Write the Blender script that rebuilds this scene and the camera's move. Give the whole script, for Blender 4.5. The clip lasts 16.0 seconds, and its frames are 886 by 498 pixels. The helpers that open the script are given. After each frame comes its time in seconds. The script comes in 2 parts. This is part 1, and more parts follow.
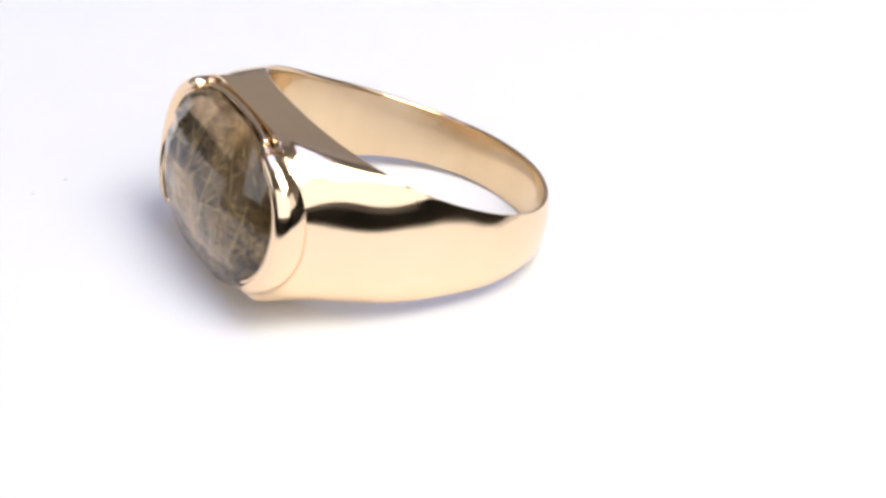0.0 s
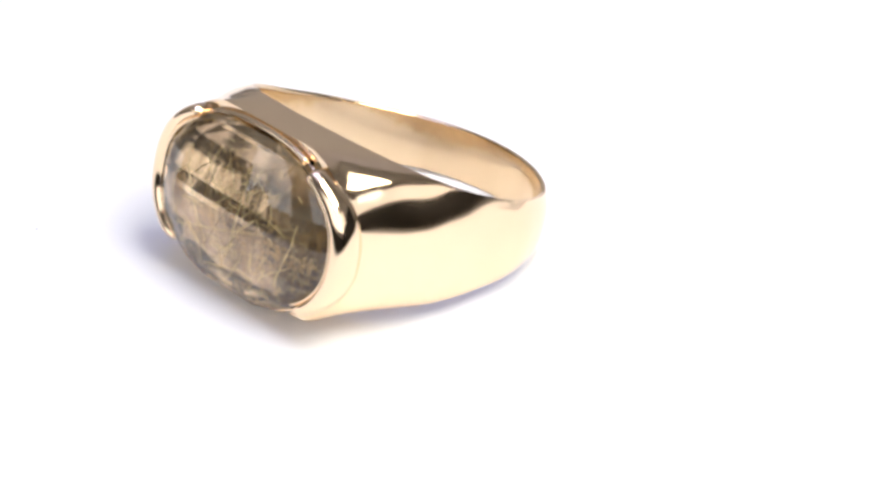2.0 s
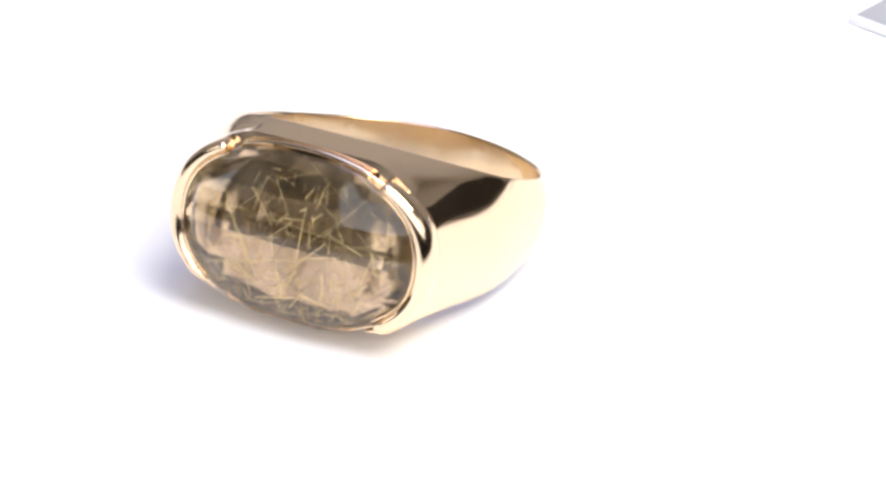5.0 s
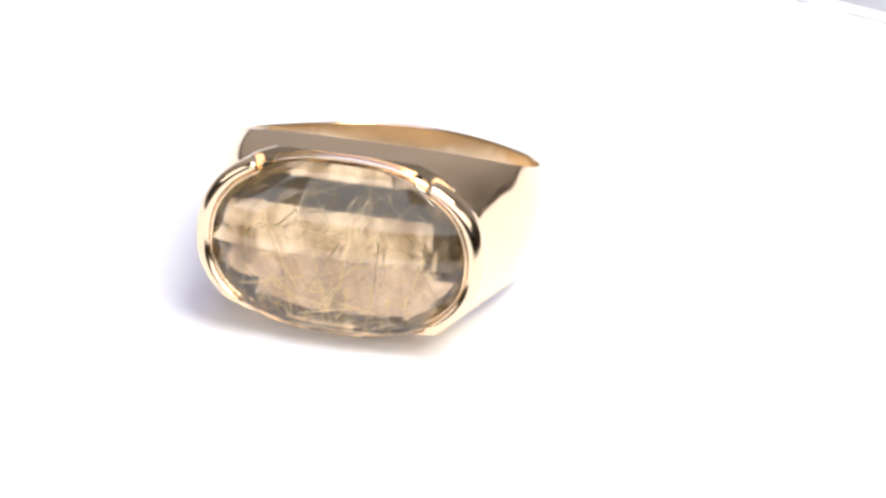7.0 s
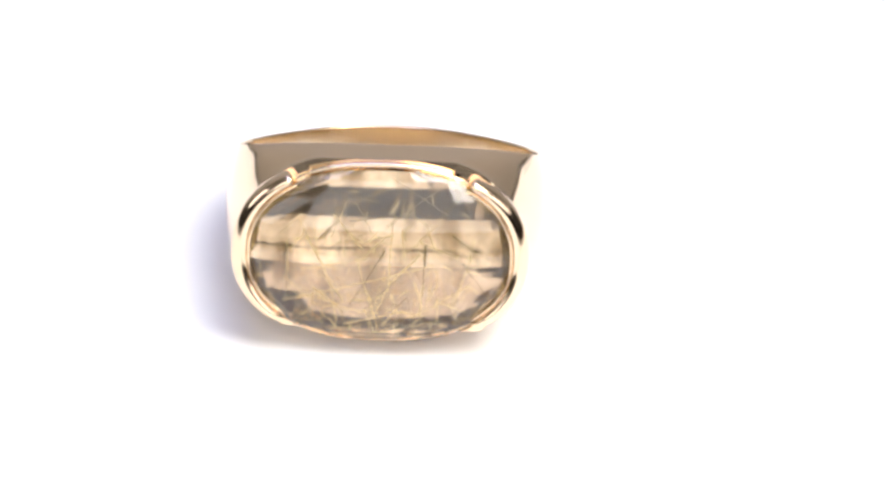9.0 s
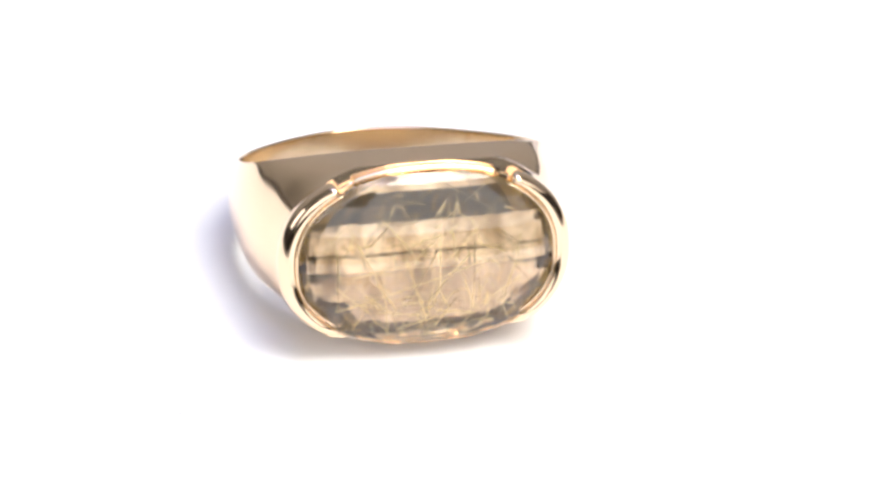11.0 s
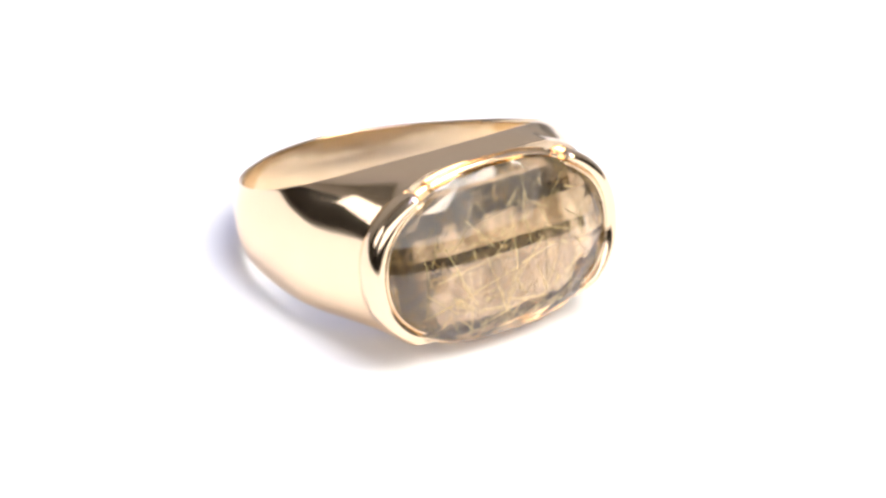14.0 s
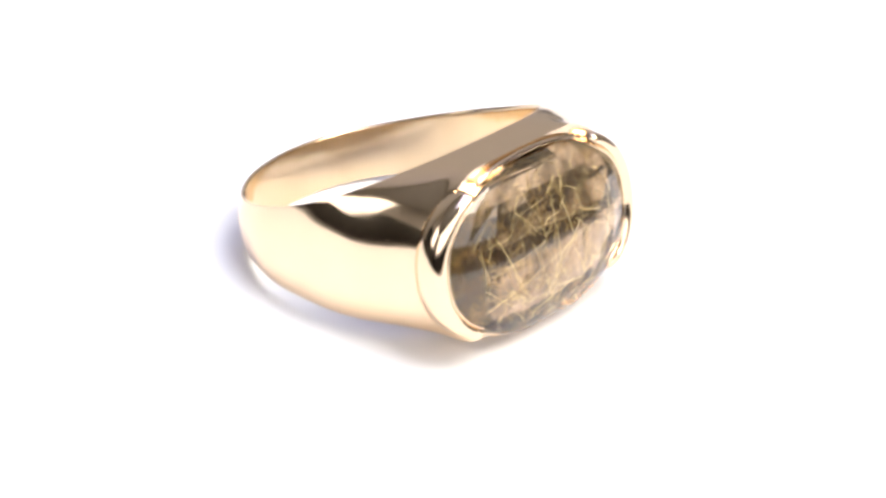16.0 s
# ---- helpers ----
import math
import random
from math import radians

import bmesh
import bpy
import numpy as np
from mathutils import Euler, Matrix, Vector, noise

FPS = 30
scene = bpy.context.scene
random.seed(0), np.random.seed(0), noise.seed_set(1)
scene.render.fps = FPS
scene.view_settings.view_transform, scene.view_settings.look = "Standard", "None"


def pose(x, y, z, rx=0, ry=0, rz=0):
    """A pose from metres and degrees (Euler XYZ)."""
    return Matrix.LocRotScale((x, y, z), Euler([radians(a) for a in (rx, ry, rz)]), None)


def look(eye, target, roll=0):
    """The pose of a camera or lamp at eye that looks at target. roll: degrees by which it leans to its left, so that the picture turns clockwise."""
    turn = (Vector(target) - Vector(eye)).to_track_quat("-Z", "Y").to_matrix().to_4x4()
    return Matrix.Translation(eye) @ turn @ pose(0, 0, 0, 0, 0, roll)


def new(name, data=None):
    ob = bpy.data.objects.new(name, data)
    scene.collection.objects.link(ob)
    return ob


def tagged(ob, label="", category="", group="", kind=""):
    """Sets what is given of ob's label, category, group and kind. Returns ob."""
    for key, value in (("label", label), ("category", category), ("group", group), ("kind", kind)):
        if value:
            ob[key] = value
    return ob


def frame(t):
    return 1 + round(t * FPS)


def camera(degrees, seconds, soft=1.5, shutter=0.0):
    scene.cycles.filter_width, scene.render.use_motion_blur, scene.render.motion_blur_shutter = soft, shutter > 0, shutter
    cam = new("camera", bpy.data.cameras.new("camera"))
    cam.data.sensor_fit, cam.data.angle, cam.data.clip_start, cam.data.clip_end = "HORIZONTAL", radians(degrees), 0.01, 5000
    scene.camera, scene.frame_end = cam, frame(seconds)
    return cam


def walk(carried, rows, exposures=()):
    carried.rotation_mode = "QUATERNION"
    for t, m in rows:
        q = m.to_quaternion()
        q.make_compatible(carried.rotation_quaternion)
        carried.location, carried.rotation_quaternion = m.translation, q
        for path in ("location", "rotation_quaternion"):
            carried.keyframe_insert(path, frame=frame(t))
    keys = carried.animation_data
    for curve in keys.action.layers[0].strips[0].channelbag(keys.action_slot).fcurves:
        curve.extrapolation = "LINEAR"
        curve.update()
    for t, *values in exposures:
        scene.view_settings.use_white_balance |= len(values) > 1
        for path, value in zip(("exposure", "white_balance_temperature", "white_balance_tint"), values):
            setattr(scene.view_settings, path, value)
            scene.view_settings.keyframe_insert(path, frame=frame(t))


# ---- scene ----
MM = 0.001

# ---- camera: held still above a slowly turning stand ----
cam = camera(20.0, 16.0, soft=3.1)
STAND = Vector((0, -0.1725, 0.1027))
TO_RING = Vector((0, 0.1655, -0.097))
EYE = Matrix.Translation(STAND) @ Matrix.Rotation(radians(-1.0), 4, TO_RING) @ pose(0, 0, 0, 90 - 30.896, 0, -1.008) @ pose(0, 0, 0, 0, 0, 1.402)
walk(cam, [(0, EYE), (16, EYE)], exposures=[(0, -0.53), (1, -0.39), (2, -0.27), (3.5, -0.18), (7, -0.06), (9, -0.04), (12, -0.08), (16, -0.04)])

# ---- light ----
world = bpy.data.worlds.new("room_air")
scene.world = world
world.use_nodes = True
world.node_tree.nodes["Background"].inputs[0].default_value = (0.8, 0.85, 1.0, 1)
world.node_tree.nodes["Background"].inputs[1].default_value = 0.02


def area_lamp(name, eye, target, w, h, watts, colour):
    data = bpy.data.lights.new(name, "AREA")
    data.shape, data.size, data.size_y, data.energy, data.color = "RECTANGLE", w, h, watts, colour
    ob = new(name, data)
    ob.matrix_world = look(eye, target)
    return ob


area_lamp("desk_lamp_light", (0.18, -0.13, 0.42), (0, 0, 0), 0.28, 0.28, 3.2, (1.0, 0.95, 0.88))
# unseen windows to the left and in front, placed by the gold's bright reflections
area_lamp("room_light", (-1.5, -0.28, 0.68), (0, 0, 0), 0.7, 0.6, 3.0, (0.88, 0.92, 1.0))
area_lamp("room_light", (0.2, -1.35, 0.95), (0, 0, 0), 3.0, 1.0, 20.5, (0.87, 0.91, 1.0))
# added lamp, no such source known: brightens the stone when turned right
area_lamp("room_light", (1.5, -0.65, 0.82), (0, 0, 0), 0.8, 0.5, 1.6, (0.95, 0.95, 1.0))
# unseen lilac fill lamp, added to lift and tint the shadow and light the walls
area_lamp("overhead_fill", (0.0, 0.15, 1.6), (0.0, 0.16, 0), 1.0, 1.0, 10.5, (0.51, 0.55, 1.0))


# ---- materials ----
def material(name, colour, rough=0.5, metal=0.0):
    m = bpy.data.materials.new(name)
    m.use_nodes = True
    b = m.node_tree.nodes["Principled BSDF"]
    b.inputs["Base Color"].default_value = (*colour, 1)
    b.inputs["Roughness"].default_value = rough
    b.inputs["Metallic"].default_value = metal
    return m


def node(m, kind, **values):
    n = m.node_tree.nodes.new(kind)
    for key, value in values.items():
        n.inputs[key.replace("_", " ")].default_value = value
    return n


def link(m, a, out, b, inp):
    m.node_tree.links.new(a.outputs[out], b.inputs[inp])


def varied(m, colour_a, colour_b, scale, rough=(0.3, 0.5), bump=0.0, bump_scale=0.0, distance=0.0001, stretch=(1, 1, 1), spread=(0.0, 1.0)):
    """Two scales of variation in colour and gloss, and a fine relief."""
    b = m.node_tree.nodes["Principled BSDF"]
    at = node(m, "ShaderNodeTexCoord")
    map_ = node(m, "ShaderNodeMapping")
    map_.inputs["Scale"].default_value = stretch
    link(m, at, "Object", map_, "Vector")
    n = node(m, "ShaderNodeTexNoise", Scale=scale, Detail=5.0)
    link(m, map_, "Vector", n, "Vector")
    mix = node(m, "ShaderNodeMix")
    mix.data_type = "RGBA"
    mix.inputs[6].default_value, mix.inputs[7].default_value = (*colour_a, 1), (*colour_b, 1)
    share = node(m, "ShaderNodeMapRange")
    share.inputs["From Min"].default_value, share.inputs["From Max"].default_value = spread
    link(m, n, "Fac", share, "Value")
    link(m, share, "Result", mix, 0)
    m.node_tree.links.new(mix.outputs[2], b.inputs["Base Color"])
    r = node(m, "ShaderNodeMapRange")
    r.inputs["From Min"].default_value, r.inputs["From Max"].default_value = 0.3, 0.7
    r.inputs["To Min"].default_value, r.inputs["To Max"].default_value = rough
    link(m, n, "Fac", r, "Value")
    link(m, r, "Result", b, "Roughness")
    if bump:
        f = node(m, "ShaderNodeTexNoise", Scale=bump_scale, Detail=4.0)
        link(m, map_, "Vector", f, "Vector")
        bp = node(m, "ShaderNodeBump", Strength=bump, Distance=distance)
        link(m, f, "Fac", bp, "Height")
        link(m, bp, "Normal", b, "Normal")
    return m


GOLD = varied(material("polished_gold", (0.9, 0.72, 0.42), 0.1, 1.0), (0.98, 0.765, 0.52), (0.94, 0.71, 0.46), 260, (0.06, 0.13), 0.06, 420, 0.0001)
GOLD_INNER = varied(material("brushed_gold", (0.85, 0.62, 0.36), 0.3, 1.0), (0.86, 0.69, 0.45), (0.70, 0.53, 0.33), 330, (0.10, 0.24), 0.55, 150, 0.0004, (1, 1, 0.35))
# reflector behind the stone; dark mottling adds contrast and imitates needle clusters
CUP = varied(material("mottled_gold", (0.85, 0.74, 0.55), 0.35, 1.0), (0.88, 0.755, 0.575), (0.30, 0.215, 0.115), 380, (0.05, 0.13), 0.3, 650, 0.0001, (1.2, 1, 0.6), (0.32, 0.72))
PAPER = varied(material("white_paper", (0.86, 0.86, 0.87), 0.6), (0.87, 0.87, 0.875), (0.84, 0.84, 0.85), 90, (0.5, 0.65), 0.05, 3000, 0.00005)
CARD = varied(material("grey_card", (0.42, 0.42, 0.43), 0.6), (0.42, 0.42, 0.44), (0.37, 0.37, 0.39), 200, (0.5, 0.7))
WALL = varied(material("wall_paint", (0.52, 0.48, 0.41), 0.8), (0.74, 0.69, 0.61), (0.68, 0.63, 0.55), 3, (0.7, 0.9))
DARK = varied(material("dark_wood", (0.05, 0.04, 0.03), 0.5), (0.06, 0.045, 0.03), (0.03, 0.025, 0.02), 8, (0.4, 0.6))
CEIL = varied(material("ceiling_paint", (0.7, 0.7, 0.7), 0.9), (0.82, 0.81, 0.79), (0.78, 0.77, 0.75), 2, (0.8, 0.95))
NEEDLE = varied(material("golden_needle", (0.9, 0.7, 0.3), 0.3, 0.2), (1.0, 0.88, 0.50), (0.92, 0.74, 0.32), 900, (0.2, 0.4))
NEEDLE_DARK = varied(material("dark_needle", (0.12, 0.09, 0.03), 0.3, 0.0), (0.30, 0.24, 0.11), (0.17, 0.13, 0.055), 900, (0.3, 0.5))
SPECK = varied(material("lint", (0.2, 0.2, 0.25), 0.9), (0.45, 0.45, 0.5), (0.3, 0.3, 0.36), 2000, (0.8, 0.9))

QUARTZ = bpy.data.materials.new("rutilated_quartz")
QUARTZ.use_nodes = True
_t = QUARTZ.node_tree
_t.nodes.remove(_t.nodes["Principled BSDF"])
_clear = node(QUARTZ, "ShaderNodeBsdfRefraction", Color=(0.90, 0.83, 0.755, 1), Roughness=0.02, IOR=1.54)
_veil = node(QUARTZ, "ShaderNodeBsdfDiffuse", Color=(0.70, 0.55, 0.34, 1))
_gloss = node(QUARTZ, "ShaderNodeBsdfGlossy", Color=(1, 1, 1, 1), Roughness=0.02)
_cloud = node(QUARTZ, "ShaderNodeTexNoise", Scale=300.0, Detail=5.0)
_at = node(QUARTZ, "ShaderNodeTexCoord")
link(QUARTZ, _at, "Object", _cloud, "Vector")
_amount = node(QUARTZ, "ShaderNodeMapRange")
_amount.inputs["From Min"].default_value, _amount.inputs["From Max"].default_value = 0.35, 0.75
_amount.inputs["To Min"].default_value, _amount.inputs["To Max"].default_value = 0.02, 0.12
link(QUARTZ, _cloud, "Fac", _amount, "Value")
_body = node(QUARTZ, "ShaderNodeMixShader")
link(QUARTZ, _amount, "Result", _body, 0)
link(QUARTZ, _clear, 0, _body, 1)
link(QUARTZ, _veil, 0, _body, 2)
_fresnel = node(QUARTZ, "ShaderNodeFresnel", IOR=1.62)
_skin = node(QUARTZ, "ShaderNodeMixShader")
link(QUARTZ, _fresnel, 0, _skin, 0)
link(QUARTZ, _body, 0, _skin, 1)
link(QUARTZ, _gloss, 0, _skin, 2)
link(QUARTZ, _skin, 0, _t.nodes["Material Output"], "Surface")


# ---- helpers of this scene ----
def part(name, bm, mat, parent=None, label="", smooth=True):
    bmesh.ops.recalc_face_normals(bm, faces=bm.faces[:])
    me = bpy.data.meshes.new(name)
    bm.to_mesh(me)
    bm.free()
    for p in me.polygons:
        p.use_smooth = smooth
    me.materials.append(mat)
    ob = new(name, me)
    if parent:
        ob.parent = parent
    if label:
        tagged(ob, label)
    return ob


def grid_faces(bm, rows, close_u=True, close_v=False):
    """Quads between rows of vertices; close_u joins each row's end to its start."""
    n = len(rows[0])
    for i in range(len(rows) if close_v else len(rows) - 1):
        a, b = rows[i], rows[(i + 1) % len(rows)]
        for j in range(n if close_u else n - 1):
            k = (j + 1) % n
            bm.faces.new((a[j], a[k], b[k], b[j]))


def slab(w, d, h, bevel=0.0, segments=2):
    bm = bmesh.new()
    bmesh.ops.create_cube(bm, size=1)
    bmesh.ops.scale(bm, vec=(w, d, h), verts=bm.verts)
    if bevel:
        bmesh.ops.bevel(bm, geom=bm.edges[:], offset=bevel, segments=segments, affect="EDGES", profile=0.5)
    return bm


def smoothstep(a, b, x):
    t = min(1, max(0, (x - a) / (b - a)))
    return t * t * (3 - 2 * t)


def superpoint(a, b, n, ang):
    """A point of a superellipse with half axes a and b."""
    c, s = math.cos(ang), math.sin(ang)
    r = (abs(c / a) ** n + abs(s / b) ** n) ** (-1 / n)
    return r * c, r * s


# ---- room ----
def room_wall(name, w, d, h, at, mat):
    ob = part(name, slab(w, d, h), mat, smooth=False)
    ob.location = at
    return tagged(ob, kind="structure")


room_wall("floor", 4.2, 4.2, 0.1, (0, 0, -0.83), DARK)
room_wall("ceiling", 4.2, 4.2, 0.1, (0, 0, 1.75), CEIL)
room_wall("wall_north", 4.2, 0.1, 2.48, (0, 0.9, 0.46), WALL)
room_wall("wall_south", 4.2, 0.1, 1.25, (0, -2.05, 1.075), WALL)
room_wall("wall_east", 0.1, 4.0, 1.0, (2.05, 0, 1.2), WALL)
room_wall("wall_west", 0.1, 4.0, 1.0, (-2.05, 0, 1.2), WALL)
# unseen dark lower walls, added to give the gold and stone dark reflections
room_wall("unseen_dark_south", 4.2, 0.1, 1.23, (0, -2.05, -0.165), DARK)
room_wall("unseen_dark_east", 0.1, 4.0, 1.48, (2.05, 0, -0.04), DARK)
room_wall("unseen_dark_west", 0.1, 4.0, 1.48, (-2.05, 0, -0.04), DARK)


def table():
    ob = new("table")
    top = part("tabletop", slab(1.2, 0.8, 0.03, 0.004), DARK, ob)
    top.location = (0, 0, -0.025)
    for x in (-0.55, 0.55):
        for y in (-0.35, 0.35):
            leg = part("leg", slab(0.05, 0.05, 0.74, 0.004), DARK, ob)
            leg.location = (x, y, -0.41)
    return tagged(ob, "dark wooden table under the white display board", "table")


table()


# ---- white board that turns with the ring ----
def turning_board():
    ob = new("display_board")
    bm = bmesh.new()
    rows = []
    n = 96
    for r, z in ((0.01, 0.0), (0.1195, 0.0), (0.12, -0.0005), (0.12, -0.0095), (0.1195, -0.01), (0.01, -0.01)):
        rows.append([bm.verts.new((r * math.cos(2 * math.pi * k / n), r * math.sin(2 * math.pi * k / n), z)) for k in range(n)])
    grid_faces(bm, rows)
    bm.faces.new(rows[0])
    bm.faces.new(rows[-1])
    part("disc", bm, PAPER, ob, smooth=False)
    return tagged(ob, "white matt round board turning under the ring", "turntable")


board = turning_board()


def grey_card():
    """A thin card that lies on the board, its pale edge towards the ring."""
    ob = new("card")
    body = part("sheet", slab(0.034, 0.022, 0.0006, 0.0002), CARD, ob)
    body.location = (0, 0.0115, 0.0003)
    rim = part("edge_strip", slab(0.034, 0.0009, 0.0009, 0.0003), PAPER, ob, "white folded card edge")
    rim.location = (0, 0, 0.00045)
    return tagged(ob, "grey card with a white folded edge lying on the board", "card")


card = grey_card()


def lint_speck(x, y, r, stretch, turn):
    bm = bmesh.new()
    bmesh.ops.create_icosphere(bm, subdivisions=2, radius=r)
    for v in bm.verts:
        v.co *= 1 + 0.3 * noise.noise(v.co * 9000 + Vector((x * 1000, y * 1000, 0)))
    bmesh.ops.scale(bm, vec=(stretch, 1, 0.5), verts=bm.verts)
    ob = part("lint_speck", bm, SPECK)
    tagged(ob, "tiny grey speck of lint on the white board", "lint", group="lint on the board")
    return ob, (x, y, r * 0.4, turn)


specks = [lint_speck(-0.01936, -0.02427, 0.00006, 1.6, 20), lint_speck(-0.02049, -0.02103, 0.00007, 2.2, 70)]

# ---- the ring ----
# Ring space: x across the stone, -y towards the stone (f below), z along the finger hole.
RIM, FRONT = 11.5, 11.2
HEAD_X = -0.2  # the stone sits a little off the hoop's middle


STONE_A, STONE_B, STONE_N = 9.7, 6.85, 2.3
BEZ_A, BEZ_B, BEZ_N = 10.1, 7.0, 2.3
UNDER = 0.94  # the head is shallower below its middle


def half_width(f):
    s = (f + RIM) / (2 * RIM)
    return 2.45 - 0.3 * s + 5.1 * s * s


def plan(ang, a, back, front, n_front):
    """A loop round the finger hole: round at the back, squarer towards the stone. ang 0 is the back."""
    s, c = math.sin(ang), -math.cos(ang)
    reach = front if c > 0 else back
    n = 2 + (n_front - 2) * smoothstep(-0.35, 0.45, c)
    r = (abs(s / a) ** n + abs(c / reach) ** n) ** (-1 / n)
    return r * s, r * c


def within(value, limit, hard):
    """value, eased off so that it stays inside limit."""
    return value / (1 + abs(value / limit) ** hard) ** (1 / hard)


def into_head(x, f, z):
    """Draw the shoulders in towards the stone: a level top, upright flanks that close round the oval at the very front."""
    t = smoothstep(5.0, 14.2, f)
    z = within(z, 8.7 - 1.15 * t, 20)
    close = smoothstep(10.6, 13.6, f)
    n = 9.0 - 6.6 * close
    reach = (14.2 - 3.6 * t) * (1 - min(0.99, abs(z) / (8.5 - 0.75 * close)) ** n) ** (1 / n)
    return within(x, reach, 14), z


def swell(w, sloped):
    """How far the band's outside stands out at w, from the lower rim -1 to the upper 1; the shoulders slope away above a flat side."""
    round_ = 1 - abs(w) ** 2.5
    if w < 0.3:
        return round_ + (1 - round_) * (sloped if w > 0 else 0)
    return round_ + (1 - ((w - 0.3) / 0.7) ** 1.35 - round_) * sloped


def hoop_mesh(n=288):
    bm = bmesh.new()
    outer_w = [math.cos(math.pi * k / 30) for k in range(31)]
    flats = (0.0, 0.5, 0.96)
    outer = np.zeros((n, 37, 3))
    for i in range(n):
        ang = 2 * math.pi * i / n
        xr, fr = plan(ang, 11.85, 11.7, FRONT, 2.7)
        xm, fm = plan(ang, 12.55, 12.1, 17.0, 4.0)
        h = half_width(fr)
        rise = 0.3 * smoothstep(-11, 0, fr)
        cfront = smoothstep(0.2, 0.95, -math.cos(ang))
        edge = 0.9 * smoothstep(0.58, 1.0, -math.cos(ang))
        sloped = smoothstep(-8, 7, fr)
        low = 0.80 + 0.07 * smoothstep(-12, -6, fr) - 0.04 * smoothstep(-2, 9, fr)
        steps = [(1.0, edge * q) for q in flats] + [(w, edge + (1 - edge) * swell(w, sloped)) for w in outer_w] + [(-1.0, edge * q) for q in flats[::-1]]
        for j, (w, b) in enumerate(steps):
            x, f = xr + (xm - xr) * b, fr + (fm - fr) * b
            z = h * w * low if w < 0 else (h + rise) * w
            if f > 5.0:
                x, z = into_head(x, f, z)
            outer[i, j] = x, min(f, 14.9 - 0.5 * min(1, abs(x) / 10) ** 4), z
    # polish the shoulders: average each point with its neighbours
    soft = np.clip((outer[:, :, 1] - 1.5) / 7.0, 0, 1)[:, :, None] * 0.5
    soft *= np.clip((13.8 - outer[:, :, 1:2]) / 1.5, 0, 1)
    edge_soft = soft.copy()
    soft[:, 0] = soft[:, -1] = 0
    for _ in range(70):
        along = (np.roll(outer, 1, 0) + np.roll(outer, -1, 0)) / 2 - outer
        for j in (0, 1, -2, -1):
            outer[:, j] += (edge_soft * along)[:, j]
        mean = (np.roll(outer, 1, 0) + np.roll(outer, -1, 0)) / 4
        mean[:, 1:-1] += (outer[:, 2:] + outer[:, :-2]) / 4
        outer[:, 1:-1] += (soft * (mean - outer))[:, 1:-1]
    rings = []
    for i in range(n):
        ring = []
        for x, f, z in outer[i]:
            # the pocket behind the stone
            k = (abs(x / BEZ_A) ** BEZ_N + abs(z / BEZ_B) ** BEZ_N) ** (1 / BEZ_N)
            if f > 11.8 and k < 0.962:
                f = 11.5
            ring.append(bm.verts.new((x, -f, z)))
        # the wall of the finger hole, set in from the two rims
        top, foot = Vector(outer[i, 0]), Vector(outer[i, -1])
        for w, inset in ((0, 0.08), (0.006, 0.22), (0.02, 0.28), (0.06, 0.3), (0.5, 0.3), (0.94, 0.3), (0.98, 0.28), (0.994, 0.22), (1, 0.08)):
            p = foot.lerp(top, w)
            k = 1 - inset / math.hypot(p.x, p.y)
            ring.append(bm.verts.new((p.x * k, -p.y * k, p.z)))
        rings.append(ring)
    grid_faces(bm, rings, True, True)
    bmesh.ops.scale(bm, vec=(MM, MM, MM), verts=bm.verts)
    return bm


def collar_mesh():
    """The oval wall behind the lips, open in front to take the stone."""
    bm = bmesh.new()
    n = 160
    rows = []
    for f, grow, pw in ((12.6, -0.4, BEZ_N), (13.1, -0.03, BEZ_N), (13.4, -0.02, BEZ_N), (14.6, -0.02, BEZ_N), (15.1, -0.05, BEZ_N), (15.2, -0.14, BEZ_N), (15.2, -0.55, BEZ_N), (14.0, -0.65, BEZ_N), (12.2, -1.3, BEZ_N)):
        rows.append([])
        for k in range(n):
            x, w = superpoint(BEZ_A + grow * 0.75, BEZ_B + grow, pw, 2 * math.pi * k / n)
            rows[-1].append(bm.verts.new((x + HEAD_X, -f, w * (UNDER if w < 0 else 1))))
    grid_faces(bm, rows)
    bm.faces.new(rows[-1])
    bmesh.ops.scale(bm, vec=(MM, MM, MM), verts=bm.verts)
    return bm


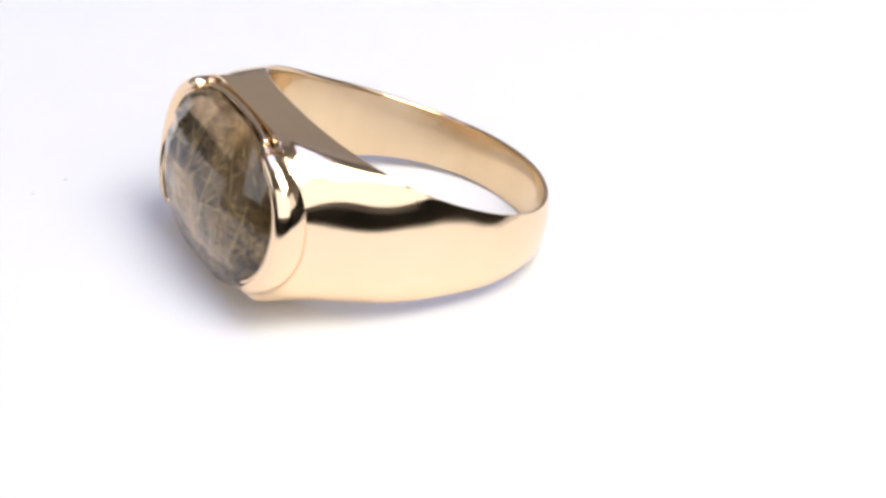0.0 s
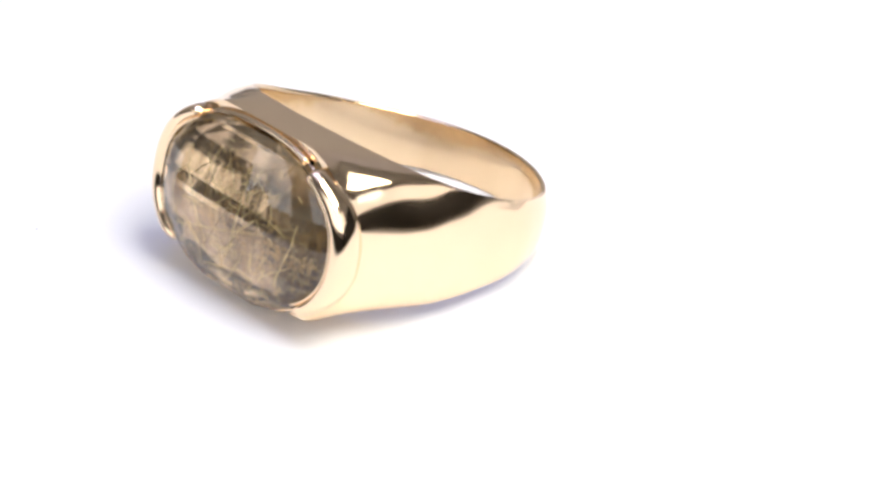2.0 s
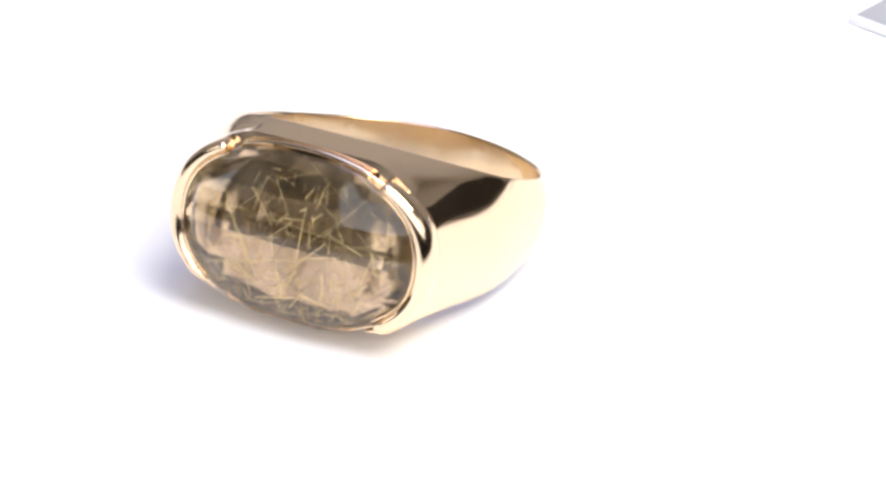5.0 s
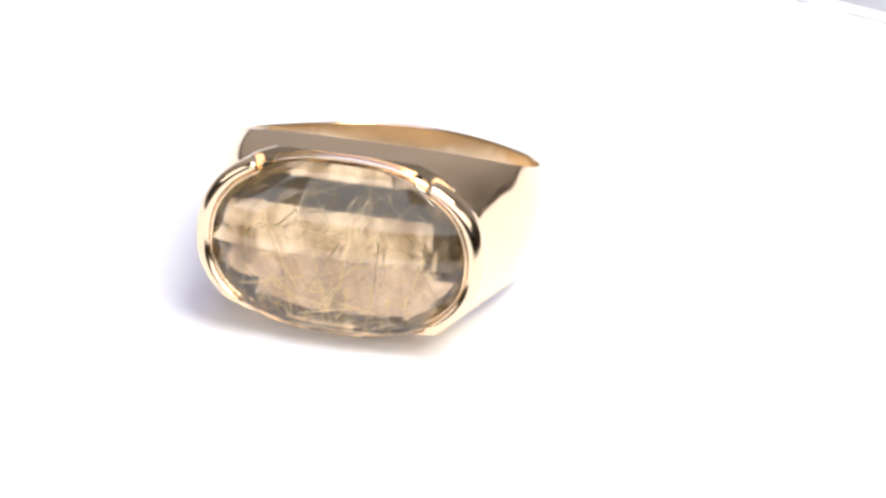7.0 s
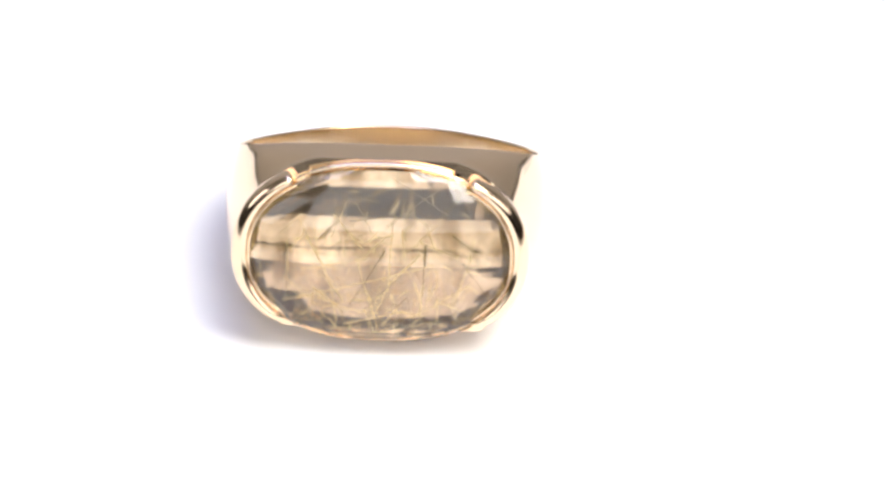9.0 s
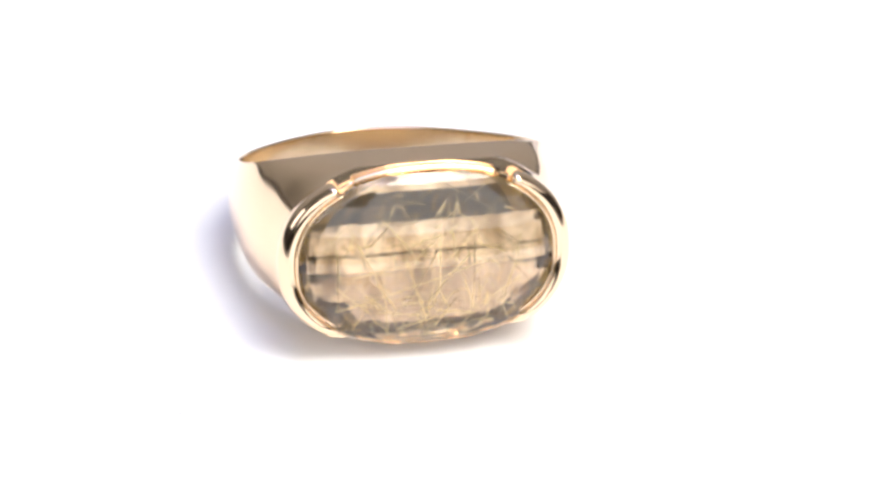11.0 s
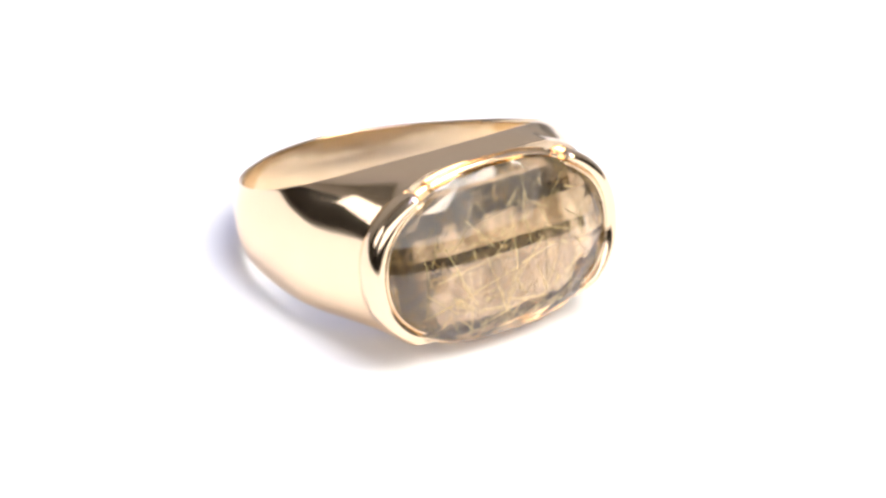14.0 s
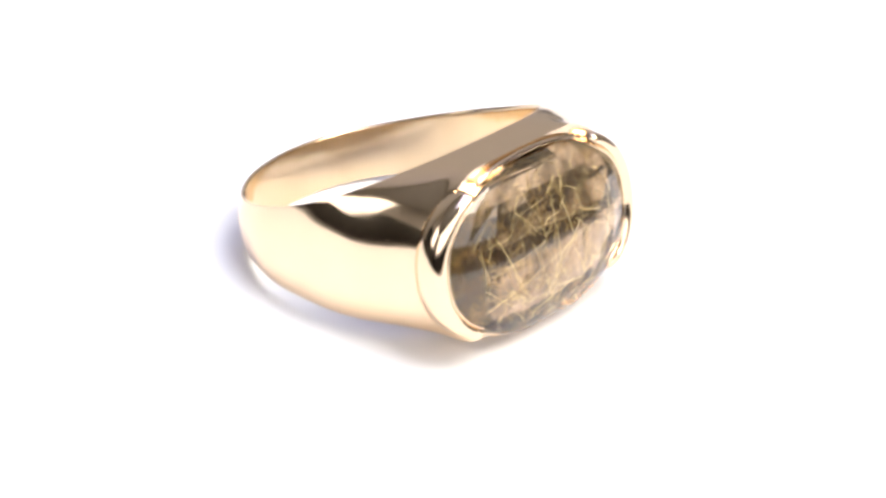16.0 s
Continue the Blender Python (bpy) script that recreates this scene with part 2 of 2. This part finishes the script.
def lip_mesh(a0, a1, upper_last):
    """A half-round lip that runs round one end of the stone, with rounded tips."""
    bm = bmesh.new()
    n, m = 72, 18
    rows = []
    for i in range(n + 1):
        ang = a0 + (a1 - a0) * i / n
        x, w = superpoint(BEZ_A, BEZ_B, BEZ_N, ang)
        x2, w2 = superpoint(BEZ_A, BEZ_B, BEZ_N, ang + 0.01)
        t = Vector((x2 - x, w2 - w)).normalized()
        nx, nw = t.y, -t.x
        u = i / n
        tip = 3.0 if (u > 0.5) == upper_last else 9.0  # blunt above, drawn out below
        end = min(u, 1 - u) * n / tip
        taper = math.sqrt(max(0.0, 1 - (1 - min(1, end)) ** 2)) * 0.96 + 0.04
        row = []
        for k in range(m):
            q = 2 * math.pi * k / m
            # broad on the outside, a thin edge over the stone
            out = (0.6 + 0.28 * math.sin(math.pi * u)) * math.cos(q) * taper - 0.02
            up = (1.1 if math.sin(q) > 0 else 1.9) * math.sin(q) * taper
            if math.cos(q) < 0:
                out *= 0.75
            z = w + nw * out
            row.append(bm.verts.new((x + nx * out + HEAD_X, -(15.25 - 0.4 * abs(x / BEZ_A) ** 4 + up), z * (UNDER - 0.03 if z < 0 else 1))))
        rows.append(row)
    grid_faces(bm, rows)
    bm.faces.new(rows[0])
    bm.faces.new(rows[-1])
    bmesh.ops.scale(bm, vec=(MM, MM, MM), verts=bm.verts)
    return bm


def lip_edge_mesh(a0, a1):
    """The thin bright edge that each lip presses onto the stone."""
    bm = bmesh.new()
    n, m = 64, 8
    rows = []
    for i in range(n + 1):
        ang = a0 + (a1 - a0) * i / n
        x, w = superpoint(BEZ_A - 0.5, BEZ_B - 0.5, BEZ_N, ang)
        x2, w2 = superpoint(BEZ_A - 0.5, BEZ_B - 0.5, BEZ_N, ang + 0.01)
        t = Vector((x2 - x, w2 - w)).normalized()
        r = 0.14 * min(1, 0.2 + min(i, n - i) / 4)
        rows.append([])
        for k in range(m):
            q = 2 * math.pi * k / m
            z = w - t.x * r * math.cos(q)
            rows[-1].append(bm.verts.new((x + t.y * r * math.cos(q) + HEAD_X, -(15.95 - 0.4 * abs(x / BEZ_A) ** 4 + r * math.sin(q)), z * (UNDER - 0.03 if z < 0 else 1))))
    grid_faces(bm, rows)
    bm.faces.new(rows[0])
    bm.faces.new(rows[-1])
    bmesh.ops.scale(bm, vec=(MM, MM, MM), verts=bm.verts)
    return bm


def strip_mesh(sign):
    """The thin straight seat edge between the lips."""
    bm = bmesh.new()
    n, m = 40, 10
    rows = []
    for i in range(n + 1):
        u = -1 + 2 * i / n
        x = 5.3 * u
        w = BEZ_B * (1 - abs(x / BEZ_A) ** BEZ_N) ** (1 / BEZ_N)
        rows.append([bm.verts.new((x + HEAD_X, -((15.25 if sign > 0 else 14.75) + 0.3 * math.sin(q)), sign * (w - 0.06 + 0.24 * math.cos(q)) * (UNDER if sign < 0 else 1))) for q in [2 * math.pi * k / m for k in range(m)]])
    grid_faces(bm, rows)
    bm.faces.new(rows[0])
    bm.faces.new(rows[-1])
    bmesh.ops.scale(bm, vec=(MM, MM, MM), verts=bm.verts)
    return bm


GIRDLE, CROWN = 15.7, 2.05


ROWS = (-0.975, -0.9, -0.74, -0.42, -0.08, 0.1, 0.38, 0.68, 0.88, 0.975)
# row tilts chosen to mirror board, windows or dark wall as bands
STEPS = (0.5, 2.13, 2.05, 1.37, 0.75, 0.97, 1.55, 1.94, 2.45, 0.5)


def back_depth(u, j):
    """How deep the back lies under the girdle: rows of long tilted steps that close in at the ends."""
    return min(STEPS[j], 0.8 + 2.0 * (1 - abs(u) ** 3.0))


def stone_mesh(as_reflector=False):
    """An oval faceted stone: rows of flat facets in front and long steps behind."""
    bm = bmesh.new()
    rng = random.Random(3)
    vs = ROWS
    us = (-1, -0.86, -0.62, -0.34, -0.08, 0.2, 0.46, 0.7, 0.88, 1)

    def place(u, v):
        w = STONE_B * v
        x = u * STONE_A * (1 - abs(v) ** STONE_N) ** (1 / STONE_N)
        k = max(abs(u), abs(v) / 0.975)
        return x, w, k

    front, back = {}, {}
    for i, u in enumerate(us):
        for j, v in enumerate(vs):
            x, w, k = place(u, v)
            r = (abs(x / STONE_A) ** 2 + abs(w / STONE_B) ** 2) ** 0.5
            rim = i in (0, len(us) - 1) or j in (0, len(vs) - 1)
            fc = GIRDLE + (0.1 if rim else CROWN * (1 - 0.93 * abs(v) ** 1.9) * (1 - 0.88 * abs(u) ** 3.6))
            fb = GIRDLE - (0.8 if rim else back_depth(u, j) + rng.uniform(-0.02, 0.02) + (0.03 if j < 4 else 0.008) * (-1) ** i)
            fc -= 0.35 * abs(x / STONE_A) ** 4
            fb -= 0.3 * abs(x / STONE_A) ** 4
            if as_reflector:
                fb, fc = fb - 0.05, fb - 0.35
                x, w = x * 0.985, w * 0.985
            w *= UNDER if w < 0 else 1
            front[i, j] = bm.verts.new((x + HEAD_X, -fc, w))
            back[i, j] = bm.verts.new((x + HEAD_X, -fb, w))
    nu, nv = len(us), len(vs)
    for i in range(nu - 1):
        for j in range(nv - 1):
            bm.faces.new((front[i, j], front[i + 1, j], front[i + 1, j + 1], front[i, j + 1]))
            bm.faces.new((back[i, j], back[i, j + 1], back[i + 1, j + 1], back[i + 1, j]))
    loop = [(i, 0) for i in range(nu - 1)] + [(nu - 1, j) for j in range(nv - 1)] + [(i, nv - 1) for i in range(nu - 1, 0, -1)] + [(0, j) for j in range(nv - 1, 0, -1)]
    for p, q in zip(loop, loop[1:] + loop[:1]):
        bm.faces.new((front[p], back[p], back[q], front[q]))
    bmesh.ops.scale(bm, vec=(MM, MM, MM), verts=bm.verts)
    return bm


def gold_ring():
    ob = new("gold_ring")
    hoop = part("hoop", hoop_mesh(), GOLD, ob)
    hoop.data.set_sharp_from_angle(angle=radians(32))
    hoop.data.materials.append(GOLD_INNER)
    for p in hoop.data.polygons:
        k = p.index % 46
        if 37 <= k <= 44:
            p.material_index = 1
    collar = part("setting", collar_mesh(), GOLD, ob)
    collar.data.set_sharp_from_angle(angle=radians(32))
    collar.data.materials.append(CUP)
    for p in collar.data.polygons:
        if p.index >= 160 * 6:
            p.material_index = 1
    gap = 0.755
    part("bezel_lip", lip_mesh(-gap + 0.06, gap, True), GOLD, ob)
    part("bezel_lip", lip_mesh(math.pi - gap, math.pi + gap - 0.06, False), GOLD, ob)
    part("lip_edge", lip_edge_mesh(-gap + 0.1, gap - 0.03), GOLD, ob)
    part("lip_edge", lip_edge_mesh(math.pi - gap + 0.03, math.pi + gap - 0.1), GOLD, ob)
    part("seat_edge", strip_mesh(1), GOLD, ob)
    part("seat_edge", strip_mesh(-1), GOLD, ob)
    # added reflector, imitates the reflections inside the stone
    part("stone_reflector", stone_mesh(True), CUP, ob, "added gold reflector that follows the stone's back", smooth=False)
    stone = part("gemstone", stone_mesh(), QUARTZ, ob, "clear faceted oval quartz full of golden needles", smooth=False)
    stone.visible_shadow = False  # casts no shadow, so the lamps brighten the needles and backing inside
    # gold mirror finish added to the back and girdle, for the stone's inner reflections
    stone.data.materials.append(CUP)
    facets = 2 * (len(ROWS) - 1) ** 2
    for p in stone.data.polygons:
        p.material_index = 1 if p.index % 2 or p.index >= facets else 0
    rng = random.Random(7)
    unit = {}
    for mat in (NEEDLE, NEEDLE_DARK):
        bm = bmesh.new()
        bmesh.ops.create_cone(bm, segments=6, radius1=1, radius2=0.6, depth=1, cap_ends=True)
        first = part("needle", bm, mat, stone)
        unit[mat] = first
    made = 0
    while made < 270:
        ang, rad = rng.uniform(0, 2 * math.pi), math.sqrt(rng.random()) * 0.8
        x, w = superpoint(STONE_A * rad, STONE_B * rad, STONE_N, ang)
        if rng.random() < 0.6:
            w = -STONE_B * rng.choice((rng.uniform(0.3, 0.9), rng.uniform(0.68, 0.92)))
            x = rng.uniform(-6, 6)
        f = GIRDLE + rng.uniform(-0.2, 1.7) * (1 - rad * 0.8)
        length = rng.choice((0.7, 1.0, 1.5, 2.2, 3.2, 5.0))
        d = Vector((rng.gauss(0, 0.9), rng.gauss(0, 0.2), rng.gauss(0, 1))).normalized()
        inside = True
        for e in (-0.5, 0.5):
            q = Vector((x, -f, w)) + d * length * e
            k = (abs(q.x / STONE_A) ** STONE_N + abs(q.z / STONE_B) ** STONE_N) ** (1 / STONE_N)
            if k > (0.93 if q.z > 0 else 0.88) or -q.y > GIRDLE + CROWN * (1 - k * k) - 0.15 or -q.y < GIRDLE - 0.35:
                inside = False
        if not inside:
            continue
        r = rng.choice((0.012, 0.016, 0.022, 0.03, 0.045))
        mat = NEEDLE_DARK if made % 4 == 0 else NEEDLE
        nd = new("needle", unit[mat].data)
        nd.parent = stone
        m = Matrix.Translation(Vector((x + HEAD_X, -f, w)) * MM) @ d.to_track_quat("Z", "Y").to_matrix().to_4x4()
        nd.matrix_basis = m @ Matrix.Diagonal((r * MM, r * MM, length * MM, 1))
        made += 1
    # the long ones that stand out: both ends as (x, depth over the girdle, z)
    for a, b, r, mat in (((3.3, 0.9, 1.5), (3.2, 0.7, -2.4), 0.055, NEEDLE_DARK), ((-4.4, 0.9, 1.7), (-2.9, 0.8, 3.1), 0.06, NEEDLE_DARK),
                         ((-6.6, 0.5, 0.9), (-6.7, 0.4, -3.4), 0.06, NEEDLE_DARK), ((-7.0, 0.5, -3.2), (4.2, 1.0, 0.1), 0.04, NEEDLE),
                         ((-3.4, 1.0, 3.6), (-1.3, 1.2, 1.1), 0.035, NEEDLE), ((1.2, 0.8, -1.2), (-1.6, 0.5, -4.2), 0.04, NEEDLE_DARK),
                         ((-2.5, 0.4, -4.9), (2.2, 0.6, -3.6), 0.05, NEEDLE), ((5.4, 0.5, -3.3), (6.6, 0.6, 0.6), 0.04, NEEDLE),
                         ((0.3, 0.3, -5.0), (1.9, 0.6, -2.6), 0.045, NEEDLE), ((5.2, 0.8, 2.2), (6.9, 0.5, 0.9), 0.045, NEEDLE_DARK)):
        ends = [Vector((x + HEAD_X, -GIRDLE - f, w)) for x, f, w in (a, b)]
        nd = new("needle", unit[mat].data)
        nd.parent = stone
        nd.matrix_basis = Matrix.Translation((ends[0] + ends[1]) * 0.5 * MM) @ (ends[1] - ends[0]).to_track_quat("Z", "Y").to_matrix().to_4x4() @ Matrix.Diagonal((r * MM, r * MM, (ends[1] - ends[0]).length * MM, 1))
    for i, u in enumerate(unit.values()):
        u.matrix_basis = Matrix.Translation(Vector((HEAD_X + 1.5 * i, -GIRDLE, 0.5)) * MM) @ pose(0, 0, 0, 70, 20 * i, 0) @ Matrix.Diagonal((0.03 * MM, 0.03 * MM, 2 * MM, 1))
    return tagged(ob, "polished yellow gold signet ring with oval rutilated quartz lying flat", "ring")


ring = gold_ring()


# ---- the turn ----
TURN = [(0, -58.75), (1, -50.45), (2, -42.7), (3, -35.45), (4, -28.35), (5, -21.7), (6, -15.25), (7, -9.1), (8, -3.3), (9, 2.75), (10, 9.1), (11, 15.5), (12, 22.5), (13, 29.45), (14, 36.0), (15, 42.8), (16, 49.3)]
REST = pose(-0.0014, -0.00015, 0.00442, -12.5, -0.3, 0)


def motions():
    spin = [(t, pose(0, 0, 0, 0, 0, a)) for t, a in TURN]
    walk(board, spin)
    walk(ring, [(t, m @ pose(0, 0, 0, 0, 0, -3.4) @ REST) for t, m in spin])
    n = radians(70)
    place = pose((60.2 * math.cos(n) + 19 * math.sin(n)) * MM, (60.2 * math.sin(n) - 19 * math.cos(n)) * MM, 0, 0, 0, -20)
    walk(card, [(t, m @ place) for t, m in spin])
    for ob, (x, y, z, a) in specks:
        walk(ob, [(t, m @ pose(0, 0, 0, 0, 0, -3.4) @ pose(x, y, z, 0, 0, a)) for t, m in spin])


motions()
